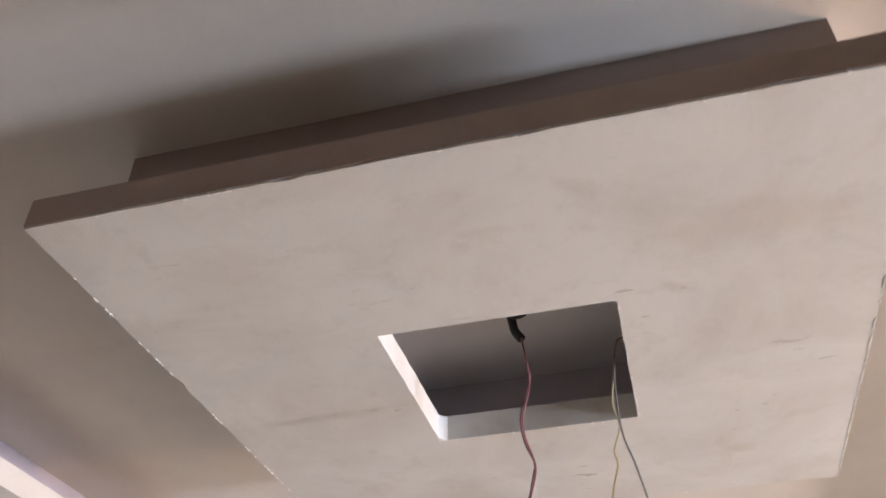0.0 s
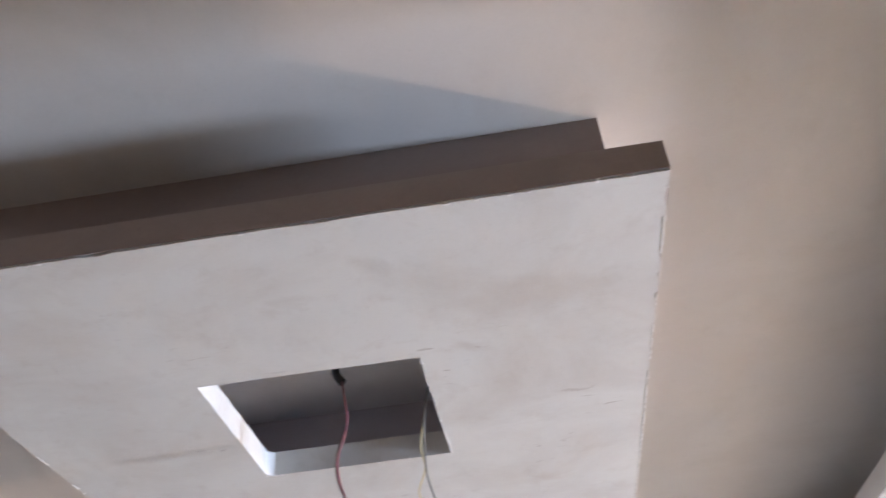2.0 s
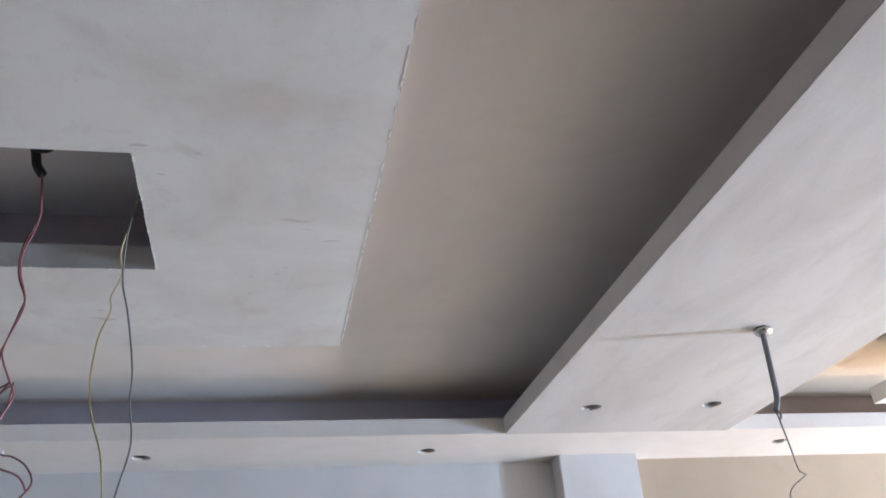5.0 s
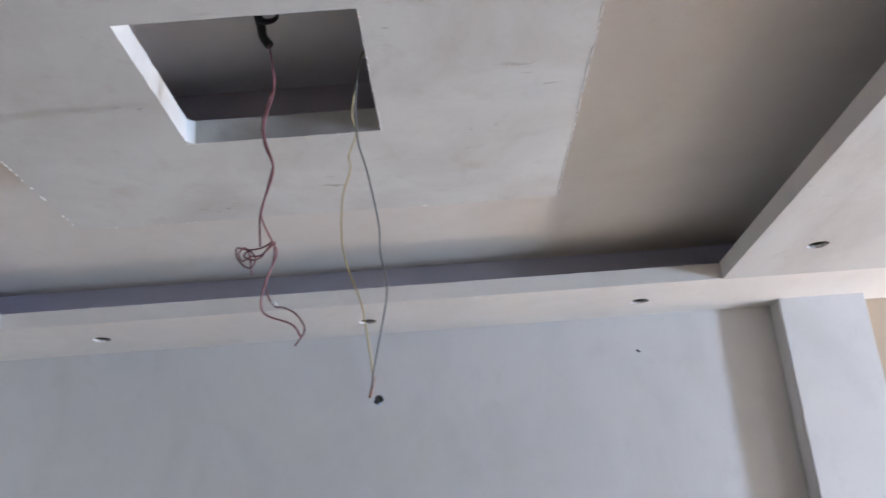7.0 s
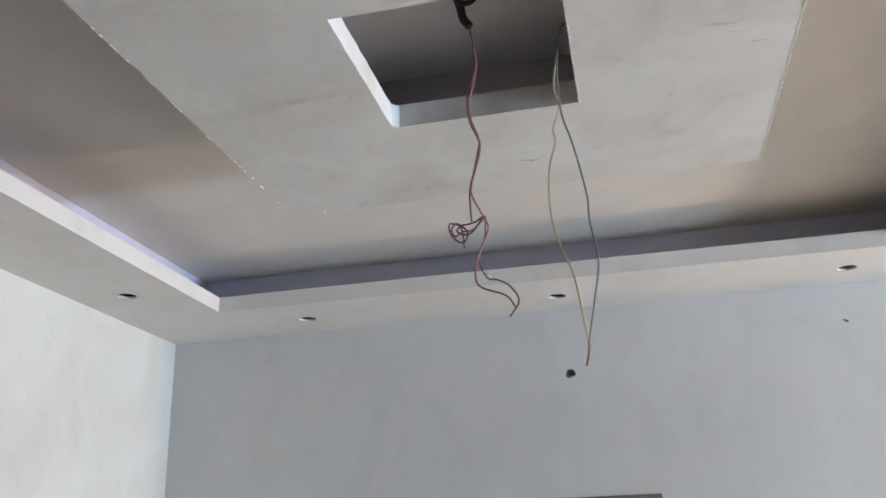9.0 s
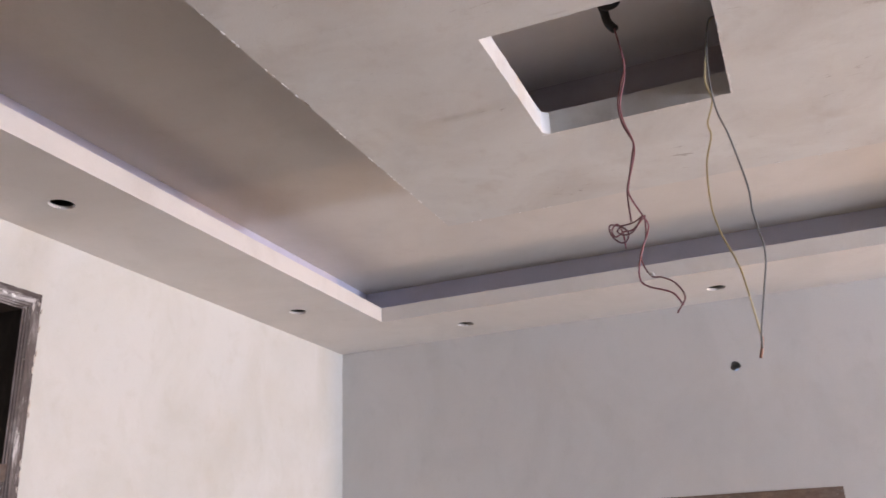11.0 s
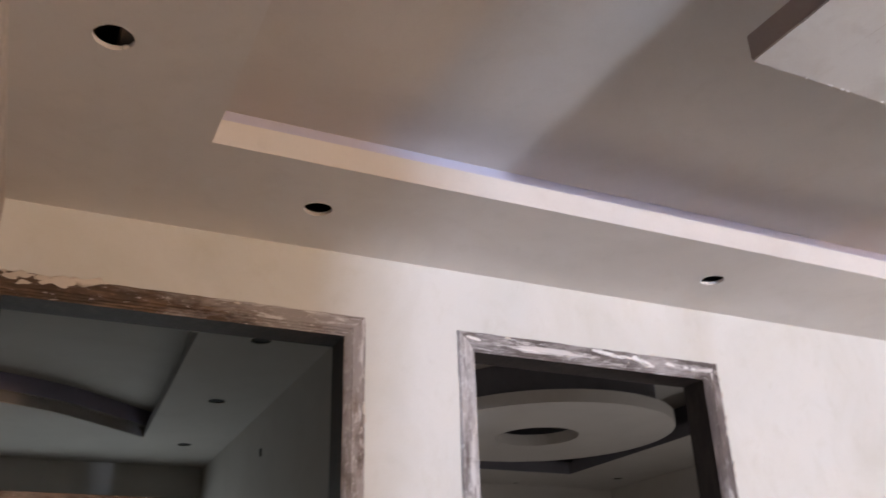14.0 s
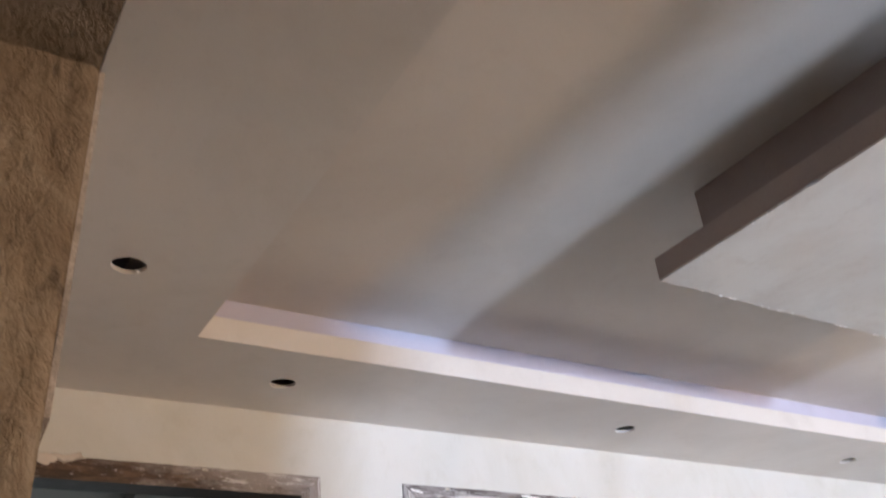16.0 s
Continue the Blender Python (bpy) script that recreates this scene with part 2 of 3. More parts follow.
def plain(name, colour, rough=0.5, metal=0.0, vary=0.25, scale=60):
    m, nt, bsdf = base_material(name, rough, metal)
    dark = tuple(c * (1 - vary) for c in colour)
    nt.links.new(mix(nt, noise_tex(nt, scale, 4), dark, colour), bsdf.inputs["Base Color"])
    return m


BLACK = plain("black_conduit", (0.02, 0.02, 0.022), 0.45)
GREY_PVC = plain("grey_conduit", (0.20, 0.21, 0.22), 0.45)
PINK = plain("red_wire", (0.50, 0.19, 0.22), 0.45, 0, 0.7, 22)
MAROON = plain("dark_red_wire", (0.25, 0.10, 0.11), 0.45, 0, 0.5, 45)
YELLOW = plain("yellow_wire", (0.72, 0.62, 0.36), 0.45, 0, 0.3, 16)
GREYW = plain("grey_green_wire", (0.23, 0.24, 0.235), 0.45)
COPPER = plain("bare_copper", (0.30, 0.14, 0.09), 0.45, 0.4)
STEEL = plain("galvanised_steel", (0.72, 0.72, 0.73), 0.25, 0.9)
DUSTY_WIRE = plain("dusty_wire", (0.34, 0.31, 0.29), 0.6, 0, 0.6, 90)
IRON = plain("black_iron", (0.025, 0.025, 0.027), 0.5)
VOID = plain("hole_dark", (0.03, 0.03, 0.03), 0.9)


# ---- building helpers ----
def finish(name, bm, material, smooth=False):
    bmesh.ops.recalc_face_normals(bm, faces=bm.faces)
    me = bpy.data.meshes.new(name)
    bm.to_mesh(me)
    bm.free()
    me.materials.append(material)
    if smooth:
        for p in me.polygons:
            p.use_smooth = True
    return new(name, me)


def part(name, bm, material, parent, label="", smooth=False):
    ob = finish(name, bm, material, smooth)
    ob.parent = parent
    return tagged(ob, label=label)


def box(bm, x0, x1, y0, y1, z0, z1):
    bmesh.ops.create_cube(bm, size=1, matrix=Matrix.LocRotScale(((x0 + x1) / 2, (y0 + y1) / 2, (z0 + z1) / 2), None, (x1 - x0, y1 - y0, z1 - z0)))


def rect(x0, x1, y0, y1):
    return [(x0, y0), (x1, y0), (x1, y1), (x0, y1)]


def circle(x, y, r, n=28, jitter=0.0):
    return [(x + (r + random.uniform(-jitter, jitter)) * math.cos(a), y + (r + random.uniform(-jitter, jitter)) * math.sin(a))
            for a in (2 * math.pi * k / n for k in range(n))]


def worn_rect(x0, x1, y0, y1, step=0.025, wear=0.0015, notch=0.0):
    """A rectangle whose edges wander a little, with small notches."""
    out = []
    c = rect(x0, x1, y0, y1)
    for (ax, ay), (bx, by) in zip(c, c[1:] + c[:1]):
        n = max(2, int(math.hypot(bx - ax, by - ay) / step))
        nx, ny = (by - ay), -(bx - ax)
        ln = math.hypot(nx, ny)
        for k in range(n):
            d = random.uniform(-wear, wear) if k else 0.0
            if k and random.random() < notch:
                d -= random.uniform(0.002, 0.006)
            f = k / n
            out.append((ax + (bx - ax) * f + nx / ln * d, ay + (by - ay) * f + ny / ln * d))
    return out


def plate(bm, outer, holes, z0, z1, turn=Matrix()):
    """A slab between z0 and z1 with openings right through it."""
    from mathutils.geometry import tessellate_polygon
    loops = [outer, *holes]
    tris = tessellate_polygon([[Vector((x, y, 0)) for x, y in lp] for lp in loops])
    flat = [p for lp in loops for p in lp]
    low = [bm.verts.new(turn @ Vector((x, y, z0))) for x, y in flat]
    top = [bm.verts.new(turn @ Vector((x, y, z1))) for x, y in flat]
    for a, b, c in tris:
        for vs in ((low[a], low[b], low[c]), (top[c], top[b], top[a])):
            if len(set(vs)) == 3:
                try:
                    bm.faces.new(vs)
                except ValueError:
                    pass
    at = 0
    for lp in loops:
        n = len(lp)
        for k in range(n):
            i, j = at + k, at + (k + 1) % n
            bm.faces.new((low[i], low[j], top[j], top[i]))
        at += n


# plates that stand: (y, z) across x, and (x, z) across y
ACROSS_X = Matrix(((0, 0, 1, 0), (1, 0, 0, 0), (0, 1, 0, 0), (0, 0, 0, 1)))
ACROSS_Y = Matrix(((1, 0, 0, 0), (0, 0, 1, 0), (0, 1, 0, 0), (0, 0, 0, 1)))


def smooth_line(points, per=6):
    """A curve through points."""
    ps = [Vector(p) for p in points]
    ps = [2 * ps[0] - ps[1], *ps, 2 * ps[-1] - ps[-2]]
    out = []
    for a, b, c, d in zip(ps, ps[1:], ps[2:], ps[3:]):
        for k in range(per):
            t = k / per
            out.append(0.5 * ((2 * b) + (c - a) * t + (2 * a - 5 * b + 4 * c - d) * t * t + (3 * b - a - 3 * c + d) * t ** 3))
    return out + [ps[-2]]


def tube(bm, line, r, n=8):
    rings, u = [], None
    for k, p in enumerate(line):
        way = (line[min(k + 1, len(line) - 1)] - line[max(k - 1, 0)]).normalized()
        u = way.orthogonal() if u is None else u - way * u.dot(way)
        u.normalize()
        v = way.cross(u)
        rings.append([bm.verts.new(p + r * (math.cos(2 * math.pi * i / n) * u + math.sin(2 * math.pi * i / n) * v)) for i in range(n)])
    for a, b in zip(rings, rings[1:]):
        for i in range(n):
            bm.faces.new((a[i], a[(i + 1) % n], b[(i + 1) % n], b[i]))
    bm.faces.new(rings[0][::-1])
    bm.faces.new(rings[-1])


def structure(name, bm, material, label, category):
    return tagged(finish(name, bm, material), label, category, kind="structure")


# ---- sizes of the place ----
SOF, TOP, LIP = 2.90, 3.16, 0.074        # soffit, upper ceiling, cove lip
TRAY = (0.519, 3.767, -4.240, -0.522)    # opening of the first tray
TRAY_E = (4.885, 9.95, -4.240, -0.525)    # the second tray, past the beam
FRONT, EAST, BACKROOM = -4.725, 10.5, -8.6
DOOR_A, DOOR_B = (-4.745, -3.630), (-3.299, -2.178)
DOOR_TOP = 2.681
SPOTS = [(0.875, -0.255), (2.143, -0.235), (3.448, -0.249), (0.256, -0.895), (0.267, -2.380), (0.266, -3.879), (0.853, -4.514),
         (4.051, -0.899), (4.6, -0.924), (5.30, -0.292)]

# ---- floor and walls ----
bm = bmesh.new()
box(bm, -4.2, EAST + 0.3, BACKROOM - 0.2, 0.3, -0.15, 0)
structure("floor", bm, FLOOR, "bare grey cement floor of an unfinished flat", "floor")

# unseen slab added as a reflector for the ceiling by the beam
bm = bmesh.new()
box(bm, 6.3, EAST - 0.002, FRONT + 0.002, -0.002, 0.0, 0.012)
structure("floor_bounce_slab", bm, BOUNCE_FLOOR, "unseen pale slab added on the far floor to bounce light up", "floor")

bm = bmesh.new()
plate(bm, [(-0.2, 0), (1.66, 0), (1.66, 1.92), (2.47, 1.92), (2.47, 0), (4.36, 0), (4.36, 3.3), (-0.2, 3.3)],
      [circle(2.16, 2.568, 0.024, 14, 0.003)], 0, 0.2, ACROSS_Y)
north = structure("wall_north", bm, BACKWALL, "smooth off-white puttied wall, unpainted, with a drilled hole", "wall")

bm = bmesh.new()
bmesh.ops.create_icosphere(bm, subdivisions=2, radius=1.0, matrix=Matrix.LocRotScale((3.461, -0.0005, 2.718), Euler((0, 0.5, 0)), (0.014, 0.003, 0.005)))
part("wall_chip", bm, VOID, north, "small dark chip in the putty")
bm = bmesh.new()
plate(bm, rect(4.36, EAST + 0.2, 0, 3.3), [rect(8.84, 9.16, 0.97, 1.39)], 0, 0.2, ACROSS_Y)
structure("wall_north_east", bm, TAN, "tan plaster wall past the column", "wall")

bm = bmesh.new()
plate(bm, [(FRONT, DOOR_TOP - 0.02), (DOOR_A[1] - 0.02, DOOR_TOP - 0.02), (DOOR_A[1] - 0.02, 0),
           (DOOR_B[0] + 0.02, 0), (DOOR_B[0] + 0.02, DOOR_TOP - 0.02), (DOOR_B[1] - 0.02, DOOR_TOP - 0.02), (DOOR_B[1] - 0.02, 0),
           (0, 0), (0, 3.5), (FRONT, 3.5)], [], -0.128, 0, ACROSS_X)
structure("wall_west", bm, WALL, "bright off-white puttied wall with two door openings", "wall")

bm = bmesh.new()
box(bm, -0.2, 0, BACKROOM, FRONT - 0.23, 0, 3.9)
structure("wall_lobby_west", bm, BOUNCE_CUT, "unseen side wall of the lobby, coloured dark to cut bounce light", "wall")
bm = bmesh.new()
box(bm, -0.2, 1.523, FRONT - 0.23, FRONT, 0, 3.9)
bmesh.ops.subdivide_edges(bm, edges=bm.edges[:], cuts=40, use_grid_fill=True)
for v in bm.verts:
    if v.co.x > 1.5 and v.co.z > 0.1:
        v.co.x += 0.003 * noise.noise(v.co * 7.0)
        if v.co.y > FRONT - 0.01:
            v.co.y += min(0.0, 0.010 * noise.noise(v.co * 9.0 + Vector((3, 0, 0))))
wall = finish("wall_south", bm, CEMENT)
tagged(wall, "rough brown cement-plastered wall ending beside an opening", "wall", kind="structure")
bm = bmesh.new()
ny, nz = 26, 300
grid = []
for a in range(ny + 1):
    grid.append([])
    for c in range(nz + 1):
        y, z = FRONT - 0.23 + 0.23 * a / ny, 0.3 + 2.594 * c / nz
        slant = Vector((0, (y + 0.45 * z) * 26.0, (z - 0.45 * y) * 8.0))
        fine = Vector((0, (y + 0.45 * z) * 75.0, (z - 0.45 * y) * 26.0))
        low = min(0.0, noise.noise(Vector((5, y * 30.0, z * 11.0))) + 0.28)
        worn = 0.006 * max(0.0, (y - FRONT + 0.02) / 0.02) * (1 + noise.noise(Vector((9, 0, z * 30.0))))
        grid[-1].append(bm.verts.new((1.537 + 0.006 * noise.noise(slant) + 0.003 * noise.noise(fine) + 0.012 * low - worn, y - (0.004 + 0.004 * noise.noise(Vector((2, 0, z * 40.0))) if a == ny else 0), z)))
for ra, rb in zip(grid, grid[1:]):
    for c in range(nz):
        bm.faces.new((ra[c], rb[c], rb[c + 1], ra[c + 1]))
part("render_coat", bm, CEMENT, wall, "rough trowelled cement coat with gouges", True)
bm = bmesh.new()
edge = []
for k in range(145):
    z = 0.02 * k
    rise = min(1.0, max(0.0, (z - 2.16) / 0.10))
    edge.append((1.01 + 0.512 * rise + (1 - 0.9 * rise) * (0.05 * noise.noise(Vector((0.3, 0, z * 8.0))) + 0.03 * noise.noise(Vector((0.7, 0, z * 27.0)))), z))
plate(bm, [(0.001, 0), *edge, (1.522, SOF - 0.001), (0.001, SOF - 0.001)], [], FRONT, FRONT + 0.009, ACROSS_Y)
part("skim_coat", bm, SKIM, wall, "grey-beige trowelled skim coat with a broken edge")
bm = bmesh.new()
box(bm, 3.5, EAST + 0.2, FRONT - 0.23, FRONT, 0, 3.9)
structure("wall_south_east", bm, BOUNCE_CUT, "unseen wall beside the opening, coloured dark to cut bounce light", "wall")

bm = bmesh.new()
# the upper opening is made for the added floor bounce lamp
plate(bm, rect(BACKROOM, 0, 0, 3.9), [rect(-3.20, -2.64, 0.43, 1.47), rect(-3.20, -2.64, 1.60, 2.2)], EAST, EAST + 0.2, ACROSS_X)
structure("wall_east", bm, WALL, "off-white puttied wall with a window opening", "wall")
bm = bmesh.new()
box(bm, -4.2, EAST + 0.2, BACKROOM - 0.2, BACKROOM, 0, 3.9)
structure("wall_far_south", bm, BOUNCE_CUT, "unseen wall closing the lobby, coloured dark to cut bounce light", "wall")

# unseen wall short of the tray, added to shade the front-left corner
bm = bmesh.new()
box(bm, 4.36, 4.47, FRONT, -3.33, 0, SOF - 0.004)
structure("wall_light_blocker", bm, WALL, "unseen wall under the beam, added to block the east light", "wall")

# pilaster on the back wall
bm = bmesh.new()
box(bm, 4.152, 4.575, -0.125, 0, 0, SOF)
bmesh.ops.bevel(bm, geom=[e for e in bm.edges if abs((e.verts[0].co - e.verts[1].co).z) > 1], offset=0.006, segments=2, affect="EDGES")
structure("column", bm, BACKWALL, "square puttied column standing proud of the wall", "column")

# ---- the dropped ceiling ----
bm = bmesh.new()
x0, x1, y0, y1 = TRAY
e0, e1, f0, f1 = TRAY_E
plate(bm, [(0, FRONT), (EAST, FRONT), (EAST, 0), (0, 0)],
      [worn_rect(*TRAY, 0.06, 0.0008), rect(*TRAY_E), *[circle(x, y, 0.0425, 24, 0.0012) for x, y in SPOTS]], SOF, SOF + 0.012)
BACK_LIP, EAST_LIP = 0.074, 0.076
for (a0, a1, b0, b1) in (TRAY, TRAY_E):
    for sx0, sx1, sy0, sy1, h in ((a0 - 0.24, a0, b0 - 0.24, b1 + 0.24, LIP), (a1, a1 + 0.24, b0 - 0.24, b1 + 0.24, EAST_LIP),
                                  (a0, a1, b0 - 0.24, b0, LIP), (a0, a1, b1, b1 + 0.29, BACK_LIP)):
        box(bm, sx0, sx1, sy0, sy1, SOF + h - 0.012, SOF + h)
    box(bm, a0 - 0.012, a0, b0 - 0.012, b1 + 0.012, SOF + 0.012, SOF + LIP - 0.012)
    box(bm, a1, a1 + 0.012, b0 - 0.012, b1 + 0.012, SOF + 0.012, SOF + EAST_LIP - 0.012)
    box(bm, a0, a1, b0 - 0.012, b0, SOF + 0.012, SOF + LIP - 0.012)
    box(bm, a0, a1, b1, b1 + 0.012, SOF + 0.012, SOF + BACK_LIP - 0.012)
    # upright sides behind the lips
    box(bm, a0 - 0.26, a0 - 0.24, b0 - 0.26, b1 + 0.31, SOF + 0.06, TOP)
    box(bm, a1 + 0.24, a1 + 0.26, b0 - 0.26, b1 + 0.31, SOF + 0.06, TOP)
    box(bm, a0 - 0.24, a1 + 0.24, b0 - 0.26, b0 - 0.24, SOF + 0.06, TOP)
    box(bm, a0 - 0.24, a1 + 0.24, b1 + 0.29, b1 + 0.31, SOF + 0.05, TOP)
box(bm, 1.56, 3.5, FRONT, FRONT + 0.012, SOF + 0.012, 3.8)
ceiling = structure("ceiling", bm, SOFFIT, "off-white gypsum ceiling band with cove lips and round lamp holes", "ceiling")

# brown board paints the shade of the far recess
bm = bmesh.new()
box(bm, e0 - 0.235, e1 + 0.235, f1 + 0.282, f1 + 0.288, SOF + 0.082, TOP - 0.006)
part("cove_board", bm, EDGE_SHADE, ceiling, "board behind the far cove lip, recess shade painted brown")
# upright boards whose tint carries the bluish light
for bx0, bx1, by0, by1, board, look_of in ((x0 - 0.239, x0 - 0.232, y0 - 0.236, y1 + 0.289, BLUISH_LIT_BOARD, "lilac-grey"), (x0 - 0.231, x1 + 0.239, y1 + 0.282, y1 + 0.289, BLUE_LIT_BOARD, "pale blue-grey")):
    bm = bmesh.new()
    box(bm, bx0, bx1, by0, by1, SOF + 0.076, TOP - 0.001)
    part("cove_board", bm, board, ceiling, look_of + " board behind the cove lip, bluish light put into its colour")
bm = bmesh.new()
box(bm, e0 - 0.236, e1 + 0.236, f0 - 0.236, f1 + 0.289, TOP - 0.005, TOP - 0.0005)
part("tray_ceiling", bm, WARM_BOUNCE, ceiling, "far tray ceiling, warm bounce light painted in as cream")
bm = bmesh.new()
box(bm, -0.0, EAST, FRONT, 0, TOP, TOP + 0.04)
structure("ceiling_upper", bm, CEIL, "beige-grey puttied upper ceiling inside the tray", "ceiling")
bm = bmesh.new()
box(bm, -0.2, EAST, BACKROOM, FRONT - 0.23, 3.8, 3.9)
structure("ceiling_lobby", bm, BOUNCE_CUT, "unseen ceiling over the lobby, coloured dark to cut bounce light", "ceiling")

# Lintel added low so that brown fills the camera's view above the jamb
bm = bmesh.new()
box(bm, 1.50, 3.5, FRONT - 0.22, FRONT - 0.002, SOF - 0.004, 3.88)
structure("lintel", bm, CEMENT, "rough brown cement infill over the opening, added to fit the view", "lintel")

# broken gypsum round the lamp holes
bm = bmesh.new()
rnd = random.Random(21)
for hx, hy in SPOTS:
    for _ in range(rnd.randint(2, 5)):
        t = rnd.uniform(0, 2 * math.pi)
        r = rnd.uniform(0.003, 0.008)
        made = bmesh.ops.create_icosphere(bm, subdivisions=1, radius=r, matrix=Matrix.Translation((hx + 0.042 * math.cos(t), hy + 0.042 * math.sin(t), SOF + 0.005)))
        for v in made["verts"]:
            v.co += 0.4 * r * noise.noise_vector(v.co * 90)
            v.co.z = max(v.co.z, SOF - 0.0005)
tagged(part("broken_rim", bm, CHIP, ceiling, "crumbs of broken white gypsum in the lamp holes"), kind="stuff")

# beam soffit between the trays
bm = bmesh.new()
plate(bm, worn_rect(x1 + 0.0005, e0 - 0.0005, y0 + 0.0, y1, 0.06, 0.0005), [circle(x, y, 0.0427, 24, 0.0012) for x, y in SPOTS[7:9]], SOF - 0.0035, SOF - 0.0005)
structure("ceiling_beam", bm, BEAM, "pale sanded gypsum beam face with grey putty streaks", "ceiling")

# hanging panel with a square opening and a set-back tier above it
PAN, HAT = (1.336, 2.919, -3.194, -1.596), (1.857, 2.383, -2.669, -2.128)
bm = bmesh.new()
plate(bm, worn_rect(*PAN, 0.035, 0.0011, 0.05), [worn_rect(*HAT, 0.04, 0.0012)], 2.892, 2.962)
panel = tagged(finish("ceiling_panel", bm, PANEL), "square off-white gypsum panel hung below the ceiling, smudged", "ceiling panel")
# thin band and tier darkened in colour where little light falls
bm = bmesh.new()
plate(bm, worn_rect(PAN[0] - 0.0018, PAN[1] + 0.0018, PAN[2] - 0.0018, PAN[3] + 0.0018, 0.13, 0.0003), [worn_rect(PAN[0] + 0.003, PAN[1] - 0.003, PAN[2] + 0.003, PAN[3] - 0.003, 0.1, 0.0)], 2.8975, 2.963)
part("edge_shade_band", bm, EDGE_SHADE, panel, "thin band round the panel, edge shade painted in brown")
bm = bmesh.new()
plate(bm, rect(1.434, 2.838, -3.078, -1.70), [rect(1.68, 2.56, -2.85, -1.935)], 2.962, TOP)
part("tier", bm, TIER_SHADE, panel, "gypsum tier set back above the panel, its shade painted brown")
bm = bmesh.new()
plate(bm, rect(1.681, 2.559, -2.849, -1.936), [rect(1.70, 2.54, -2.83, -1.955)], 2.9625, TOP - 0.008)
part("lining", bm, LINING_SHADE, panel, "board lining the square opening, mauve shade in its colour")
bm = bmesh.new()
box(bm, 1.681, 2.559, -2.849, -1.936, TOP - 0.007, TOP - 0.001)
part("inner_ceiling", bm, INNER_LIGHT, panel, "ceiling board in the square opening, painted paler to brighten it")


def chips(bm, a, b, z, inward, count, low, high, seed, thin=False):
    """Small lumps of broken gypsum along the lower edge from a to b."""
    rnd = random.Random(seed)
    a, b = Vector((*a, z)), Vector((*b, z))
    way = (b - a).normalized()
    ins = Vector((*inward, 0))
    for _ in range(count):
        p = a.lerp(b, rnd.uniform(0.02, 0.98))
        ln, wd, ht = rnd.uniform(low, high), rnd.uniform(0.0015, 0.0045), rnd.uniform(0.002, 0.006)
        hang, out = 0.0012, 0.0015
        if thin:
            ln, wd, ht, hang, out = ln * 1.6, 0.0016 + wd * 0.5, 0.0035 + ht * 0.3, 0.0009, 0.0012
        shape = []
        for k in range(6):
            t = math.pi * 2 * k / 6
            shape.append(p + way * ln * math.cos(t) * rnd.uniform(0.5, 1) + ins * (out - wd * math.sin(t) * rnd.uniform(0.4, 1)))
        low_vs = [bm.verts.new(q + Vector((0, 0, -hang * rnd.uniform(1, 2)))) for q in shape]
        top_vs = [bm.verts.new(q + Vector((0, 0, ht))) for q in shape]
        bm.faces.new(low_vs)
        bm.faces.new(top_vs[::-1])
        for k in range(6):
            bm.faces.new((low_vs[k], top_vs[k], top_vs[(k + 1) % 6], low_vs[(k + 1) % 6]))


px0, px1, py0, py1 = PAN
hx0, hx1, hy0, hy1 = HAT
# plaster fillet in one corner of the opening
bm = bmesh.new()
arc = [(hx0 + 0.034 - 0.034 * math.cos(a) - 0.0015, hy1 - 0.034 + 0.034 * math.sin(a) + 0.0015) for a in (math.pi / 2 * k / 8 for k in range(9))]
plate(bm, [(hx0 - 0.001, hy1 + 0.001), *arc[::-1]], [], 2.8915, 2.961)
part("corner_fillet", bm, CHIP, panel, "rounded white plaster in the opening's corner")
bm = bmesh.new()
chips(bm, (px0, py0), (px0, py1), 2.892, (1, 0), 30, 0.002, 0.012, 1)
chips(bm, (px1, py0), (px1, py1), 2.892, (-1, 0), 72, 0.003, 0.016, 2, True)
chips(bm, (px0, py0), (px1, py0), 2.892, (0, 1), 14, 0.003, 0.012, 3)
chips(bm, (px0, py1), (px1, py1), 2.892, (0, -1), 10, 0.003, 0.012, 4)
chips(bm, (hx1, hy0), (hx1, hy1), 2.892, (1, 0), 10, 0.003, 0.010, 5)
chips(bm, (hx0, hy1), (hx1, hy1), 2.892, (0, 1), 6, 0.003, 0.010, 6)
chips(bm, (hx1 + 0.002, hy1 - 0.11), (hx1 + 0.003, hy1), 2.893, (1, 0), 16, 0.006, 0.016, 7)
chips(bm, (hx0, hy1), (hx0 + 0.05, hy1 + 0.002), 2.893, (0, 1), 9, 0.005, 0.013, 8)
tagged(part("chipped_edge", bm, CHIP, panel, "crumbled white gypsum along the edges"), kind="stuff")

# the same kind of panel in the tray past the beam
bm = bmesh.new()
plate(bm, worn_rect(5.396, 9.45, -3.83, -0.943, 0.13, 0.0012), [], 2.885, 2.957)
plate(bm, rect(5.50, 9.35, -3.73, -1.05), [], 2.957, TOP)
tagged(finish("ceiling_panel", bm, PANEL), "pale gypsum panel hung below the tray past the beam", "ceiling panel")

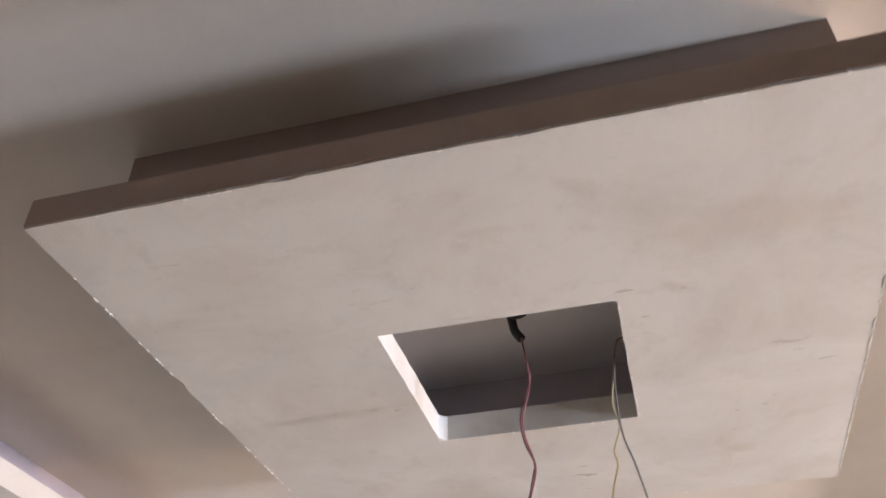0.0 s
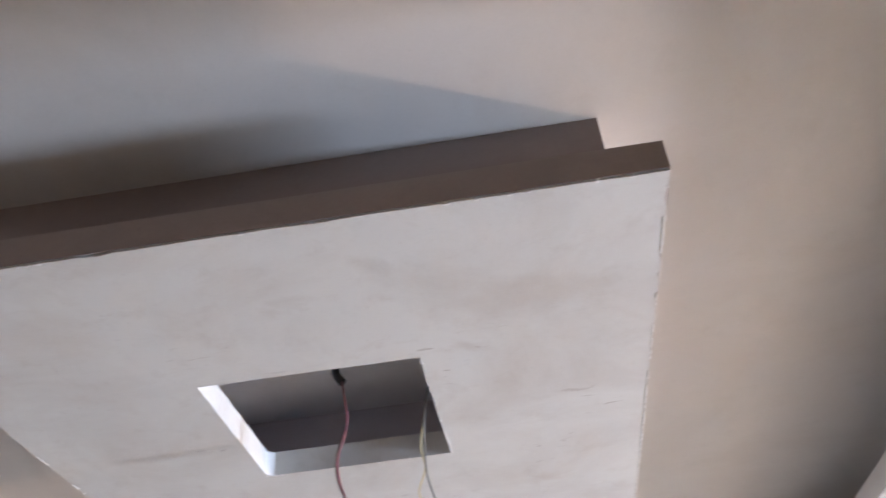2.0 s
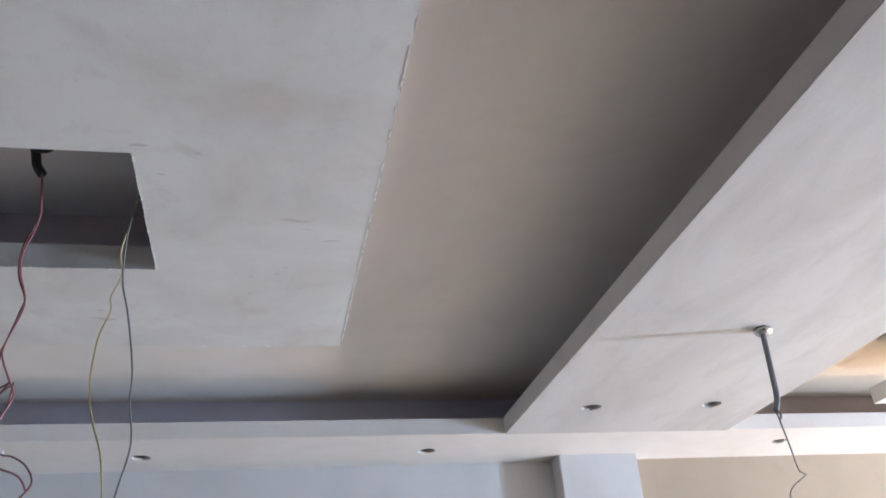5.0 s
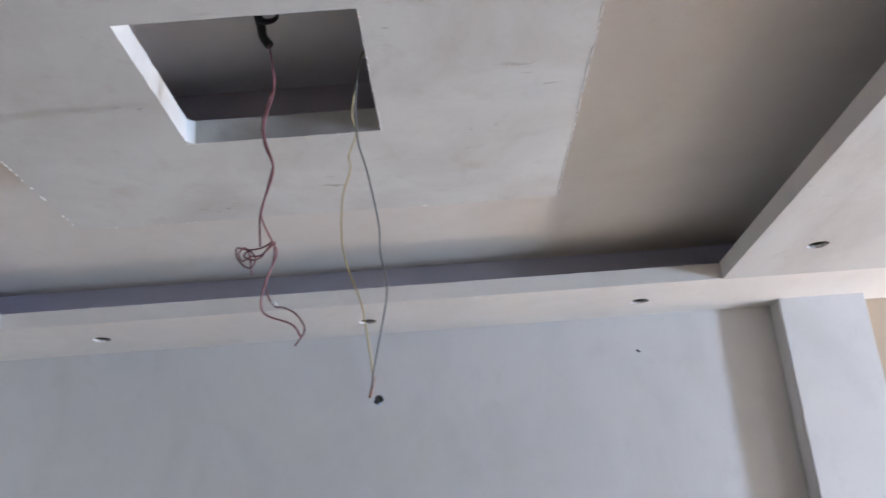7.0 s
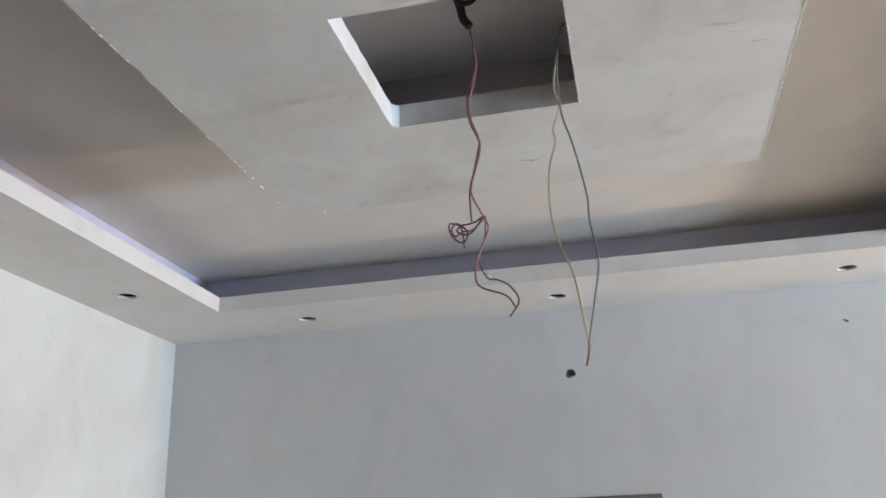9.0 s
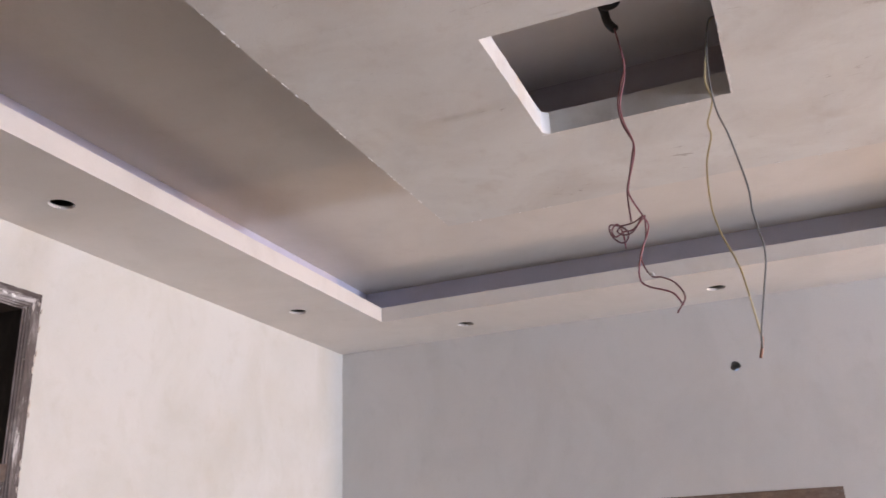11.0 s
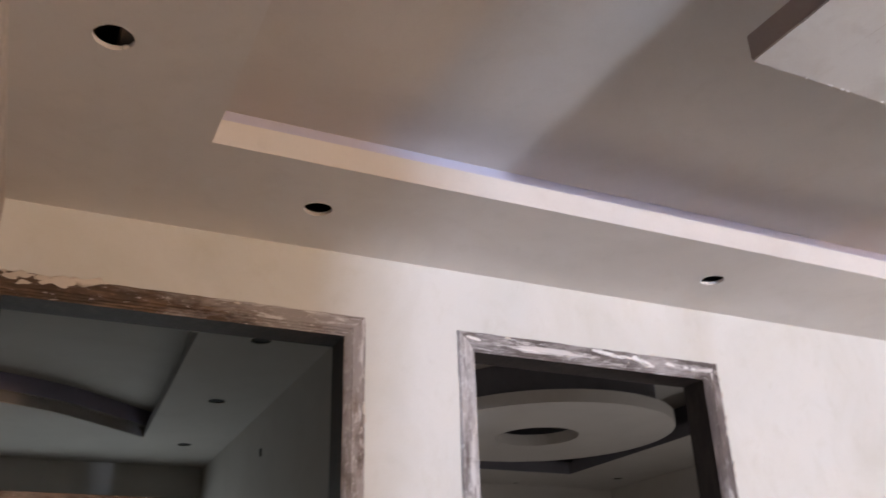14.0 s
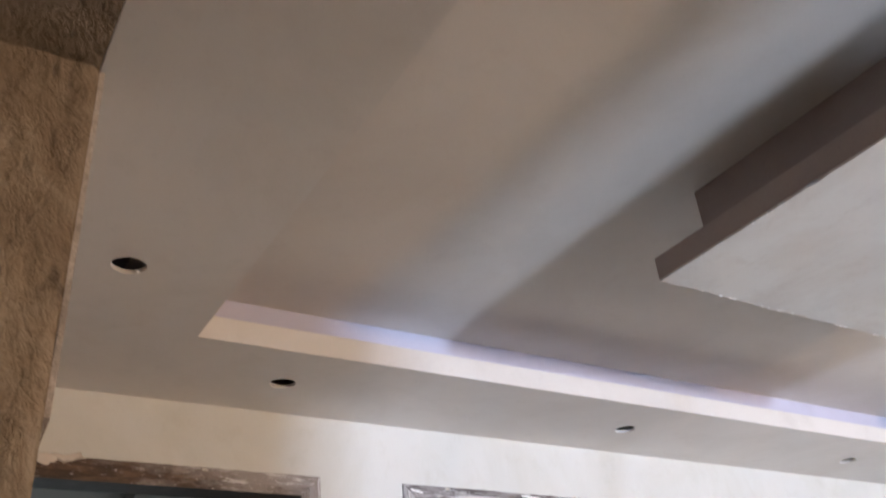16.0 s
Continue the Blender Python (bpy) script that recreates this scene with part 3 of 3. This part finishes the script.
# ---- door frames ----
def door_frame(name, y0, y1, wood, label, lift=0.0):
    """Frame of moulded timber with a transom bar, no leaf."""
    thing = tagged(new(name), label, "door frame", kind="structure")
    prof = [(0.0, -0.02), (0.0, 0.005), (0.005, 0.009), (0.043, 0.010), (0.046, 0.006), (0.052, 0.005), (0.0535, 0.001), (0.059, 0.0),
            (0.061, -0.005), (0.066, -0.007), (0.066, -0.125), (0.0, -0.125)]

    def strip(ends):
        """Moulded length between two mitred ends, its face and arris knocked about."""
        b = bmesh.new()
        n, cuts = len(prof), 44
        rows = []
        for c in range(cuts + 1):
            f = c / cuts
            row = []
            for i, (d, x) in enumerate(prof):
                p0, p1 = Vector((x, *ends[0](d))), Vector((x, *ends[1](d)))
                p = p0.lerp(p1, f)
                if 0 < c < cuts and i < 10:
                    wear = noise.noise_vector(p * 26.0) * 0.0022 + noise.noise_vector(p * 75.0) * 0.0016
                    p += wear * (1.0 if i < 4 else 0.45)
                row.append(b.verts.new(p))
            rows.append(row)
        for ra, rb in zip(rows, rows[1:]):
            for i in range(n):
                # only the reveal face gets the dark timber with shade in it
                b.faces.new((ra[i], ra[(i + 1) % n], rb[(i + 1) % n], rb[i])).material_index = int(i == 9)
        b.faces.new(rows[0])
        b.faces.new(rows[-1][::-1])
        return b

    zt = DOOR_TOP
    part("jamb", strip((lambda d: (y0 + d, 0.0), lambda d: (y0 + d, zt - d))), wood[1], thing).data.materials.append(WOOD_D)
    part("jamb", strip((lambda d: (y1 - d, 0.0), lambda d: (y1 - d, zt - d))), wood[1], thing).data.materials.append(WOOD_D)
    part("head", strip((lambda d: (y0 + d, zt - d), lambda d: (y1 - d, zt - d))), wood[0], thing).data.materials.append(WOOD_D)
    b = bmesh.new()
    box(b, -0.10, 0.004, y0 + 0.055, y1 - 0.055, 2.034, 2.091)
    box(b, -0.09, -0.002, y0 + 0.055, y1 - 0.055, 2.024, 2.034)
    box(b, -0.08, -0.008, y0 + 0.055, y1 - 0.055, 2.016, 2.024)
    bmesh.ops.bevel(b, geom=[e for e in b.edges if abs((e.verts[0].co - e.verts[1].co).y) > 0.5], offset=0.003, segments=2, affect="EDGES")
    for v in b.verts:
        v.co.z += lift * (y1 - v.co.y) / (y1 - y0)
    part("transom_bar", b, WOOD_T, thing, "dusty brown transom bar with drips")
    return thing


def daubs(parent, y0, y1, count, seed, blob=None):
    """Lumps of putty left on the frame's face and outer edge."""
    rnd = random.Random(seed)
    b = bmesh.new()
    spots = [(y1 - rnd.uniform(-0.003, 0.012), rnd.uniform(2.0, DOOR_TOP), 0.004, 0.014) for _ in range(count)]
    spots += [(rnd.uniform(y0, y1), DOOR_TOP + rnd.uniform(-0.05, 0.003), 0.012, 0.004) for _ in range(count // 2)]
    if blob:
        spots += [(blob[0] + rnd.uniform(-0.10, 0.10), blob[1] + rnd.uniform(-0.014, 0.012), rnd.uniform(0.03, 0.05), 0.012) for _ in range(14)]
    for y, z, wy, wz in spots:
        k = rnd.uniform(0.4, 1.3)
        made = bmesh.ops.create_icosphere(b, subdivisions=2, radius=1.0, matrix=Matrix.LocRotScale((0.008, y, z), None, (0.0028, wy * k, wz * k)))
        for v in made["verts"]:
            v.co += Vector((0, 1, 1)) * 0.35 * wy * noise.noise(v.co * 60)
    return tagged(part("putty_daub", b, PUTTY, parent, "dried lumps of pale putty", True), kind="stuff")


d1 = door_frame("door_1", *DOOR_A, WOOD_A, "brown timber door frame with transom, spotted with putty", 0.007)
d2 = door_frame("door_2", *DOOR_B, WOOD_B, "dark timber door frame with transom, smeared white with putty")

def strokes(parent, spots):
    """Swipes of white putty across the head: start and end along the opening and down the face, half width."""
    b = bmesh.new()
    for ya, za, yb, zb, w in spots:
        mid, way = Vector((0.0095, (ya + yb) / 2, (za + zb) / 2)), Vector((0, yb - ya, zb - za))
        turn = Matrix.Rotation(math.atan2(way.z, way.y), 4, "X")
        made = bmesh.ops.create_icosphere(b, subdivisions=3, radius=1.0, matrix=Matrix.Translation(mid) @ turn @ Matrix.Diagonal((0.0016, way.length / 2, w, 1)))
        for v in made["verts"]:
            v.co += Vector((0, 1, 1)) * (0.55 * w * noise.noise(v.co * 70) + 0.3 * w * noise.noise(v.co * 190))
    return tagged(part("putty_stroke", b, CHIP, parent, "white putty swiped over the timber", True), kind="stuff")


daubs(d1, *DOOR_A, 4, 11, (-4.57, DOOR_TOP - 0.018))
daubs(d2, *DOOR_B, 16, 12)
strokes(d2, [(-2.77, 2.672, -2.62, 2.654, 0.008), (-2.64, 2.664, -2.55, 2.652, 0.004), (-2.585, 2.666, -2.485, 2.630, 0.011), (-2.43, 2.655, -2.39, 2.648, 0.007), (-2.345, 2.652, -2.325, 2.648, 0.005),
             (-2.31, 2.650, -2.29, 2.642, 0.006), (-3.27, 2.664, -3.21, 2.650, 0.005), (-3.08, 2.640, -2.98, 2.636, 0.003)])

# flush brown doorway low on the back wall
north_door = tagged(new("door_3"), "brown timber door in a plain frame in the back wall", "door", kind="structure")
bm = bmesh.new()
plate(bm, [(1.60, 0), (1.66, 0), (1.66, 1.92), (2.47, 1.92), (2.47, 0), (2.53, 0), (2.53, 1.98), (1.60, 1.98)], [], -0.006, 0.12, ACROSS_Y)
part("door_casing", bm, WOOD_C, north_door)
bm = bmesh.new()
box(bm, 1.662, 2.468, 0.03, 0.07, 0.005, 1.918)
part("leaf", bm, WOOD_C, north_door)

# ---- side rooms beyond the door frames ----
WEST = -3.75
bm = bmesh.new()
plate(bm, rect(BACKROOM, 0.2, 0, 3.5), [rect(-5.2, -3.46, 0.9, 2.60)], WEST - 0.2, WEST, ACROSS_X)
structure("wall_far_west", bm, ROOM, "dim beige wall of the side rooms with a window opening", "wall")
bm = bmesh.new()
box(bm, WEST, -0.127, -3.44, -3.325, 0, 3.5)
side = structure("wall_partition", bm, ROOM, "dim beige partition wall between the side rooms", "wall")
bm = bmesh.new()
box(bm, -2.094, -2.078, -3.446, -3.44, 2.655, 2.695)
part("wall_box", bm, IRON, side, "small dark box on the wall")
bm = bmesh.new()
# this opening exists only for the added fill lamp
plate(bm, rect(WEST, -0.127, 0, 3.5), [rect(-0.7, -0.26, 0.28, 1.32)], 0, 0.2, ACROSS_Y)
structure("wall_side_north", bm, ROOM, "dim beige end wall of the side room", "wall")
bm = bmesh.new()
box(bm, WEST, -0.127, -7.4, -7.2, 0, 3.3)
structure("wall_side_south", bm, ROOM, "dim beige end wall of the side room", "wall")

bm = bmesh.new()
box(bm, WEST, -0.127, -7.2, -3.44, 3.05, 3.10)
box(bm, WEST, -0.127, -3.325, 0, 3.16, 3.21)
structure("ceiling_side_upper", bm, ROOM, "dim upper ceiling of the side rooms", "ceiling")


def tray(name, label, outer, opening, holes, lip, top, front, back):
    """Dropped ceiling band round an opening, with its lip and the boards that stand behind it."""
    b = bmesh.new()
    plate(b, outer, [opening, *holes], SOF, SOF + 0.004)
    band = structure(name, b, ROOM, label, "ceiling")
    # near-black caps paint the shade inside the lamp holes
    for hole in holes:
        b = bmesh.new()
        plate(b, hole, [], SOF + 0.005, SOF + 0.012)
        part("hole_shade_cap", b, VOID, band, "dark cap standing in for the shade inside a lamp hole")
    n = len(opening)
    cx, cy = sum(p[0] for p in opening) / n, sum(p[1] for p in opening) / n
    (xa, ya), (xb, yb) = outer[0], outer[2]
    wide = [(min(max(cx + (x - cx) * 1.14, xa + 0.01), xb - 0.01), min(max(cy + (y - cy) * 1.14, ya + 0.01), yb - 0.01)) for x, y in opening]

    def skirt(*rims):
        b = bmesh.new()
        rows = [[b.verts.new((x, y, z)) for x, y in loop] for loop, z in rims]
        for ra, rb in zip(rows, rows[1:]):
            for k in range(n):
                b.faces.new((ra[k], ra[(k + 1) % n], rb[(k + 1) % n], rb[k]))
        return b

    # lip and upright take colours with the shade painted in
    part("cove_lip", skirt((opening, SOF + 0.004), (opening, SOF + lip), (wide, SOF + lip)), front, band, "lip of the tray, darkened in colour for its shade")
    part("cove_board", skirt((wide, SOF + lip), (wide, top)), back, band, "board behind the lip, recess shade painted in")


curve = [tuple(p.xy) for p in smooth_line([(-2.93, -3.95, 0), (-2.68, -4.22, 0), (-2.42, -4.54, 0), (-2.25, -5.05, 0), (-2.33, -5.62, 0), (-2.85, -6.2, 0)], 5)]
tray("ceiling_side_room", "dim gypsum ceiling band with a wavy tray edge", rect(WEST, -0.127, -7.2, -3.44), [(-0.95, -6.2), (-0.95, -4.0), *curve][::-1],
     [circle(x, y, 0.043) for x, y in ((-1.97, -3.714), (-3.05, -3.69), (-0.963, -3.739))], 0.06, 3.05, ROOM_LIP_SHADE, ROOM_UPSTAND_SHADE)
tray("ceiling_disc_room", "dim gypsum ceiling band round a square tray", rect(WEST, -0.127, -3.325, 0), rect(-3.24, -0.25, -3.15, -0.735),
     [circle(-3.29, -0.25, 0.045), circle(-3.70, -0.95, 0.03)], 0.09, 3.16, RECESS_SHADE, RECESS_SHADE)
bm = bmesh.new()
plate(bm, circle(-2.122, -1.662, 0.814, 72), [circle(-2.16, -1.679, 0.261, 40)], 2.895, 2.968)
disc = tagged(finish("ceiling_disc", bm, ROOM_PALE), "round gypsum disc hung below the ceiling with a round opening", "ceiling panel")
# tier coloured dark in place of the shade round the disc
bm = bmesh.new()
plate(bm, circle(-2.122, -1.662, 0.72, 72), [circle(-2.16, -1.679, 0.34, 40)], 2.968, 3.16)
part("tier", bm, RECESS_SHADE, disc, "tier above the disc, recess shade painted in")
hook = tagged(new("fan_hook"), "short pale fan hook hanging in the disc's round opening", "hook")
bm = bmesh.new()
tube(bm, smooth_line([(-2.15, -1.69, 3.159), (-2.15, -1.69, 3.05), (-2.145, -1.69, 3.01), (-2.16, -1.685, 2.985), (-2.18, -1.685, 2.99), (-2.178, -1.685, 3.015)], 5), 0.008, 8)
part("rod", bm, STEEL, hook, smooth=True)
bm = bmesh.new()
bmesh.ops.create_cone(bm, cap_ends=True, segments=16, radius1=0.045, radius2=0.035, depth=0.02, matrix=Matrix.Translation((-2.15, -1.69, 3.149)))
part("ceiling_plate", bm, STEEL, hook)

# barred window at the far side of the first side room
win = tagged(new("window_1"), "bright barred window under a black head board", "window", kind="structure")
bm = bmesh.new()
box(bm, WEST - 0.02, WEST + 0.03, -5.25, -3.455, 2.545, 2.675)
part("window_head", bm, IRON, win)
bm = bmesh.new()
box(bm, WEST - 0.12, WEST - 0.06, -5.2, -3.46, 0.9, 0.96)
part("window_sill", bm, IRON, win)
for k in range(12):
    bm = bmesh.new()
    y = -5.13 + 0.145 * k
    box(bm, WEST - 0.10, WEST - 0.08, y, y + (0.025 if k % 3 else 0.05), 0.96, 2.545)
    part("bar", bm, IRON, win)

# ---- wires ----
def wire(thing, name, points, r, material, label="", depth=0.0, per=7):
    b = bmesh.new()
    line = smooth_line(points, per)
    for k, p in enumerate(line):
        p.y += depth * math.sin(k * 0.42)
    tube(b, line, r)
    return part(name, b, material, thing, label, True)


lead = tagged(new("hanging_wires"), "knotted red wires hanging from a black conduit in the panel opening", "wires")
WY = -2.375
drop_a = [(2.133, 3.021), (2.144, 2.937), (2.147, 2.909), (2.134, 2.866), (2.12, 2.817), (2.117, 2.78), (2.125, 2.734), (2.142, 2.689), (2.138, 2.657), (2.125, 2.607), (2.114, 2.557), (2.114, 2.481)]
drop_b = [(2.134, 3.018), (2.146, 2.896), (2.124, 2.804), (2.127, 2.746), (2.145, 2.671), (2.121, 2.578), (2.119, 2.546), (2.143, 2.489), (2.153, 2.457), (2.129, 2.394), (2.118, 2.34), (2.134, 2.313), (2.187, 2.29), (2.208, 2.257)]
drop_c = [(2.147, 2.493), (2.143, 2.44), (2.127, 2.391), (2.133, 2.359), (2.148, 2.337), (2.167, 2.333), (2.196, 2.314), (2.213, 2.278), (2.191, 2.243)]
loop = [(2.146, 2.487), (2.12, 2.476), (2.087, 2.476), (2.065, 2.476), (2.063, 2.456), (2.079, 2.436), (2.098, 2.428), (2.105, 2.451), (2.089, 2.473), (2.081, 2.457), (2.092, 2.449), (2.115, 2.456), (2.143, 2.484)]
loop_in = [(2.141, 2.487), (2.116, 2.461), (2.093, 2.456), (2.072, 2.452), (2.065, 2.467), (2.08, 2.479), (2.089, 2.462), (2.094, 2.417)]
wire(lead, "wire", [(x, WY, z) for x, z in drop_a], 0.0022, MAROON, "dark red wire", 0.002)
wire(lead, "wire", [(x, WY - 0.005, z) for x, z in drop_b], 0.0022, PINK, "faded red wire", -0.002)
wire(lead, "wire", [(x, WY + 0.005, z) for x, z in drop_c], 0.0020, MAROON, "dark red wire")
wire(lead, "knot", [(x, WY - 0.012 + 0.008 * (k % 3), z) for k, (x, z) in enumerate(loop)], 0.0020, MAROON, "loosely knotted dark red wire")
wire(lead, "knot", [(x, WY + 0.010 - 0.007 * (k % 3), z) for k, (x, z) in enumerate(loop_in)], 0.0020, PINK, "loosely knotted red wire")
bm = bmesh.new()
bmesh.ops.create_icosphere(bm, subdivisions=1, radius=0.006, matrix=Matrix.LocRotScale((2.147, WY, 2.343), Euler((0.4, 0.7, 0.2)), (1.6, 0.7, 0.8)))
part("tape", bm, CHIP, lead, "scrap of pale tape", True)
bm = bmesh.new()
tube(bm, smooth_line([(2.10, -2.395, TOP - 0.009), (2.104, -2.39, 3.115), (2.113, -2.38, 3.075), (2.118, WY, 3.045), (2.134, WY, 3.018)], 6), 0.0115, 12)
part("conduit", bm, BLACK, lead, "black plastic conduit end", True)
for turn, lift in ((0.0, 0.0), (0.5, 0.008)):
    bm = bmesh.new()
    ring = [Vector((2.130 + 0.025 * math.cos(a), -2.385 + 0.010 * math.sin(a + turn), 3.096 + lift + 0.025 * math.sin(a))) for a in (2 * math.pi * k / 24 for k in range(25))]
    tube(bm, ring, 0.0048, 8)
    part("coil", bm, BLACK, lead, "black coil of spare cable", True)

pair = tagged(new("hanging_wires"), "yellow and grey wires hanging over the panel opening's edge", "wires")
yel = [(2.42, 2.972), (2.385, 2.984), *[(2.361, 2.964), (2.345, 2.883), (2.333, 2.809), (2.342, 2.754), (2.323, 2.697), (2.326, 2.661), (2.306, 2.591), (2.301, 2.485), (2.313, 2.414), (2.338, 2.337), (2.349, 2.271), (2.361, 2.164)]]
gre = [(2.42, 2.970), (2.385, 2.980), *[(2.361, 2.964), (2.345, 2.854), (2.346, 2.735), (2.366, 2.647), (2.387, 2.517), (2.388, 2.447), (2.399, 2.354), (2.382, 2.261), (2.363, 2.174), (2.359, 2.137)]]
wire(pair, "wire", [(x, WY + 0.003, z) for x, z in yel], 0.0021, YELLOW, "pale yellow wire")
wire(pair, "wire", [(x, WY - 0.003, z) for x, z in gre], 0.0022, GREYW, "grey-green wire")
wire(pair, "bare_end", [(x, WY, z) for x, z in [(2.362, 2.164), (2.359, 2.143), (2.352, 2.117)]], 0.0032, COPPER, "twisted reddish bare end")

# conduit drop under the beam
drop = tagged(new("hanging_cable"), "grey conduit with a thin curled wire hanging from a ceiling cup", "cable")
CY = -1.76
bm = bmesh.new()
shape = [(0.031, -0.006), (0.033, -0.008), (0.032, -0.015), (0.027, -0.023), (0.018, -0.029), (0.009, -0.031)]
rings = []
for r, z in shape:
    rings.append([])
    for k in range(28):
        t = 2 * math.pi * k / 28
        p = Vector((4.375 + r * math.cos(t), CY + r * math.sin(t), SOF + z))
        rings[-1].append(bm.verts.new(p + 0.0018 * noise.noise_vector(p * 55)))
for ra, rb in zip(rings, rings[1:]):
    for k in range(28):
        bm.faces.new((ra[k], ra[(k + 1) % 28], rb[(k + 1) % 28], rb[k]))
bm.faces.new(rings[0])
bm.faces.new(rings[-1][::-1])
part("cup", bm, STEEL, drop, "dented shiny steel cup", True)
# near-black neck stands in for the shadow between cup and ceiling
bm = bmesh.new()
bmesh.ops.create_cone(bm, cap_ends=True, segments=24, radius1=0.027, radius2=0.027, depth=0.010, matrix=Matrix.Translation((4.370, CY, SOF - 0.008)))
part("gap_shade", bm, VOID, drop, "dark neck painting the shadow gap above the cup")
wire(drop, "conduit", [(4.375, CY, 2.90), *[(x, CY, z) for x, z in [(4.372, 2.887), (4.364, 2.73), (4.359, 2.645), (4.343, 2.6)]]], 0.010, GREY_PVC, "grey plastic conduit")
wire(drop, "wire", [(x, CY, z) for x, z in [(4.343, 2.6), (4.347, 2.571), (4.361, 2.465), (4.369, 2.4), (4.391, 2.388), (4.336, 2.354), (4.314, 2.324), (4.331, 2.297), (4.368, 2.271)]], 0.0028, DUSTY_WIRE, "thin kinked dusty wire", 0.0, 2)
wire(drop, "kink", [(4.343, CY, 2.603), (4.352, CY - 0.006, 2.590), (4.358, CY + 0.004, 2.579), (4.348, CY, 2.570)], 0.0042, DUSTY_WIRE, "kinked wire end")
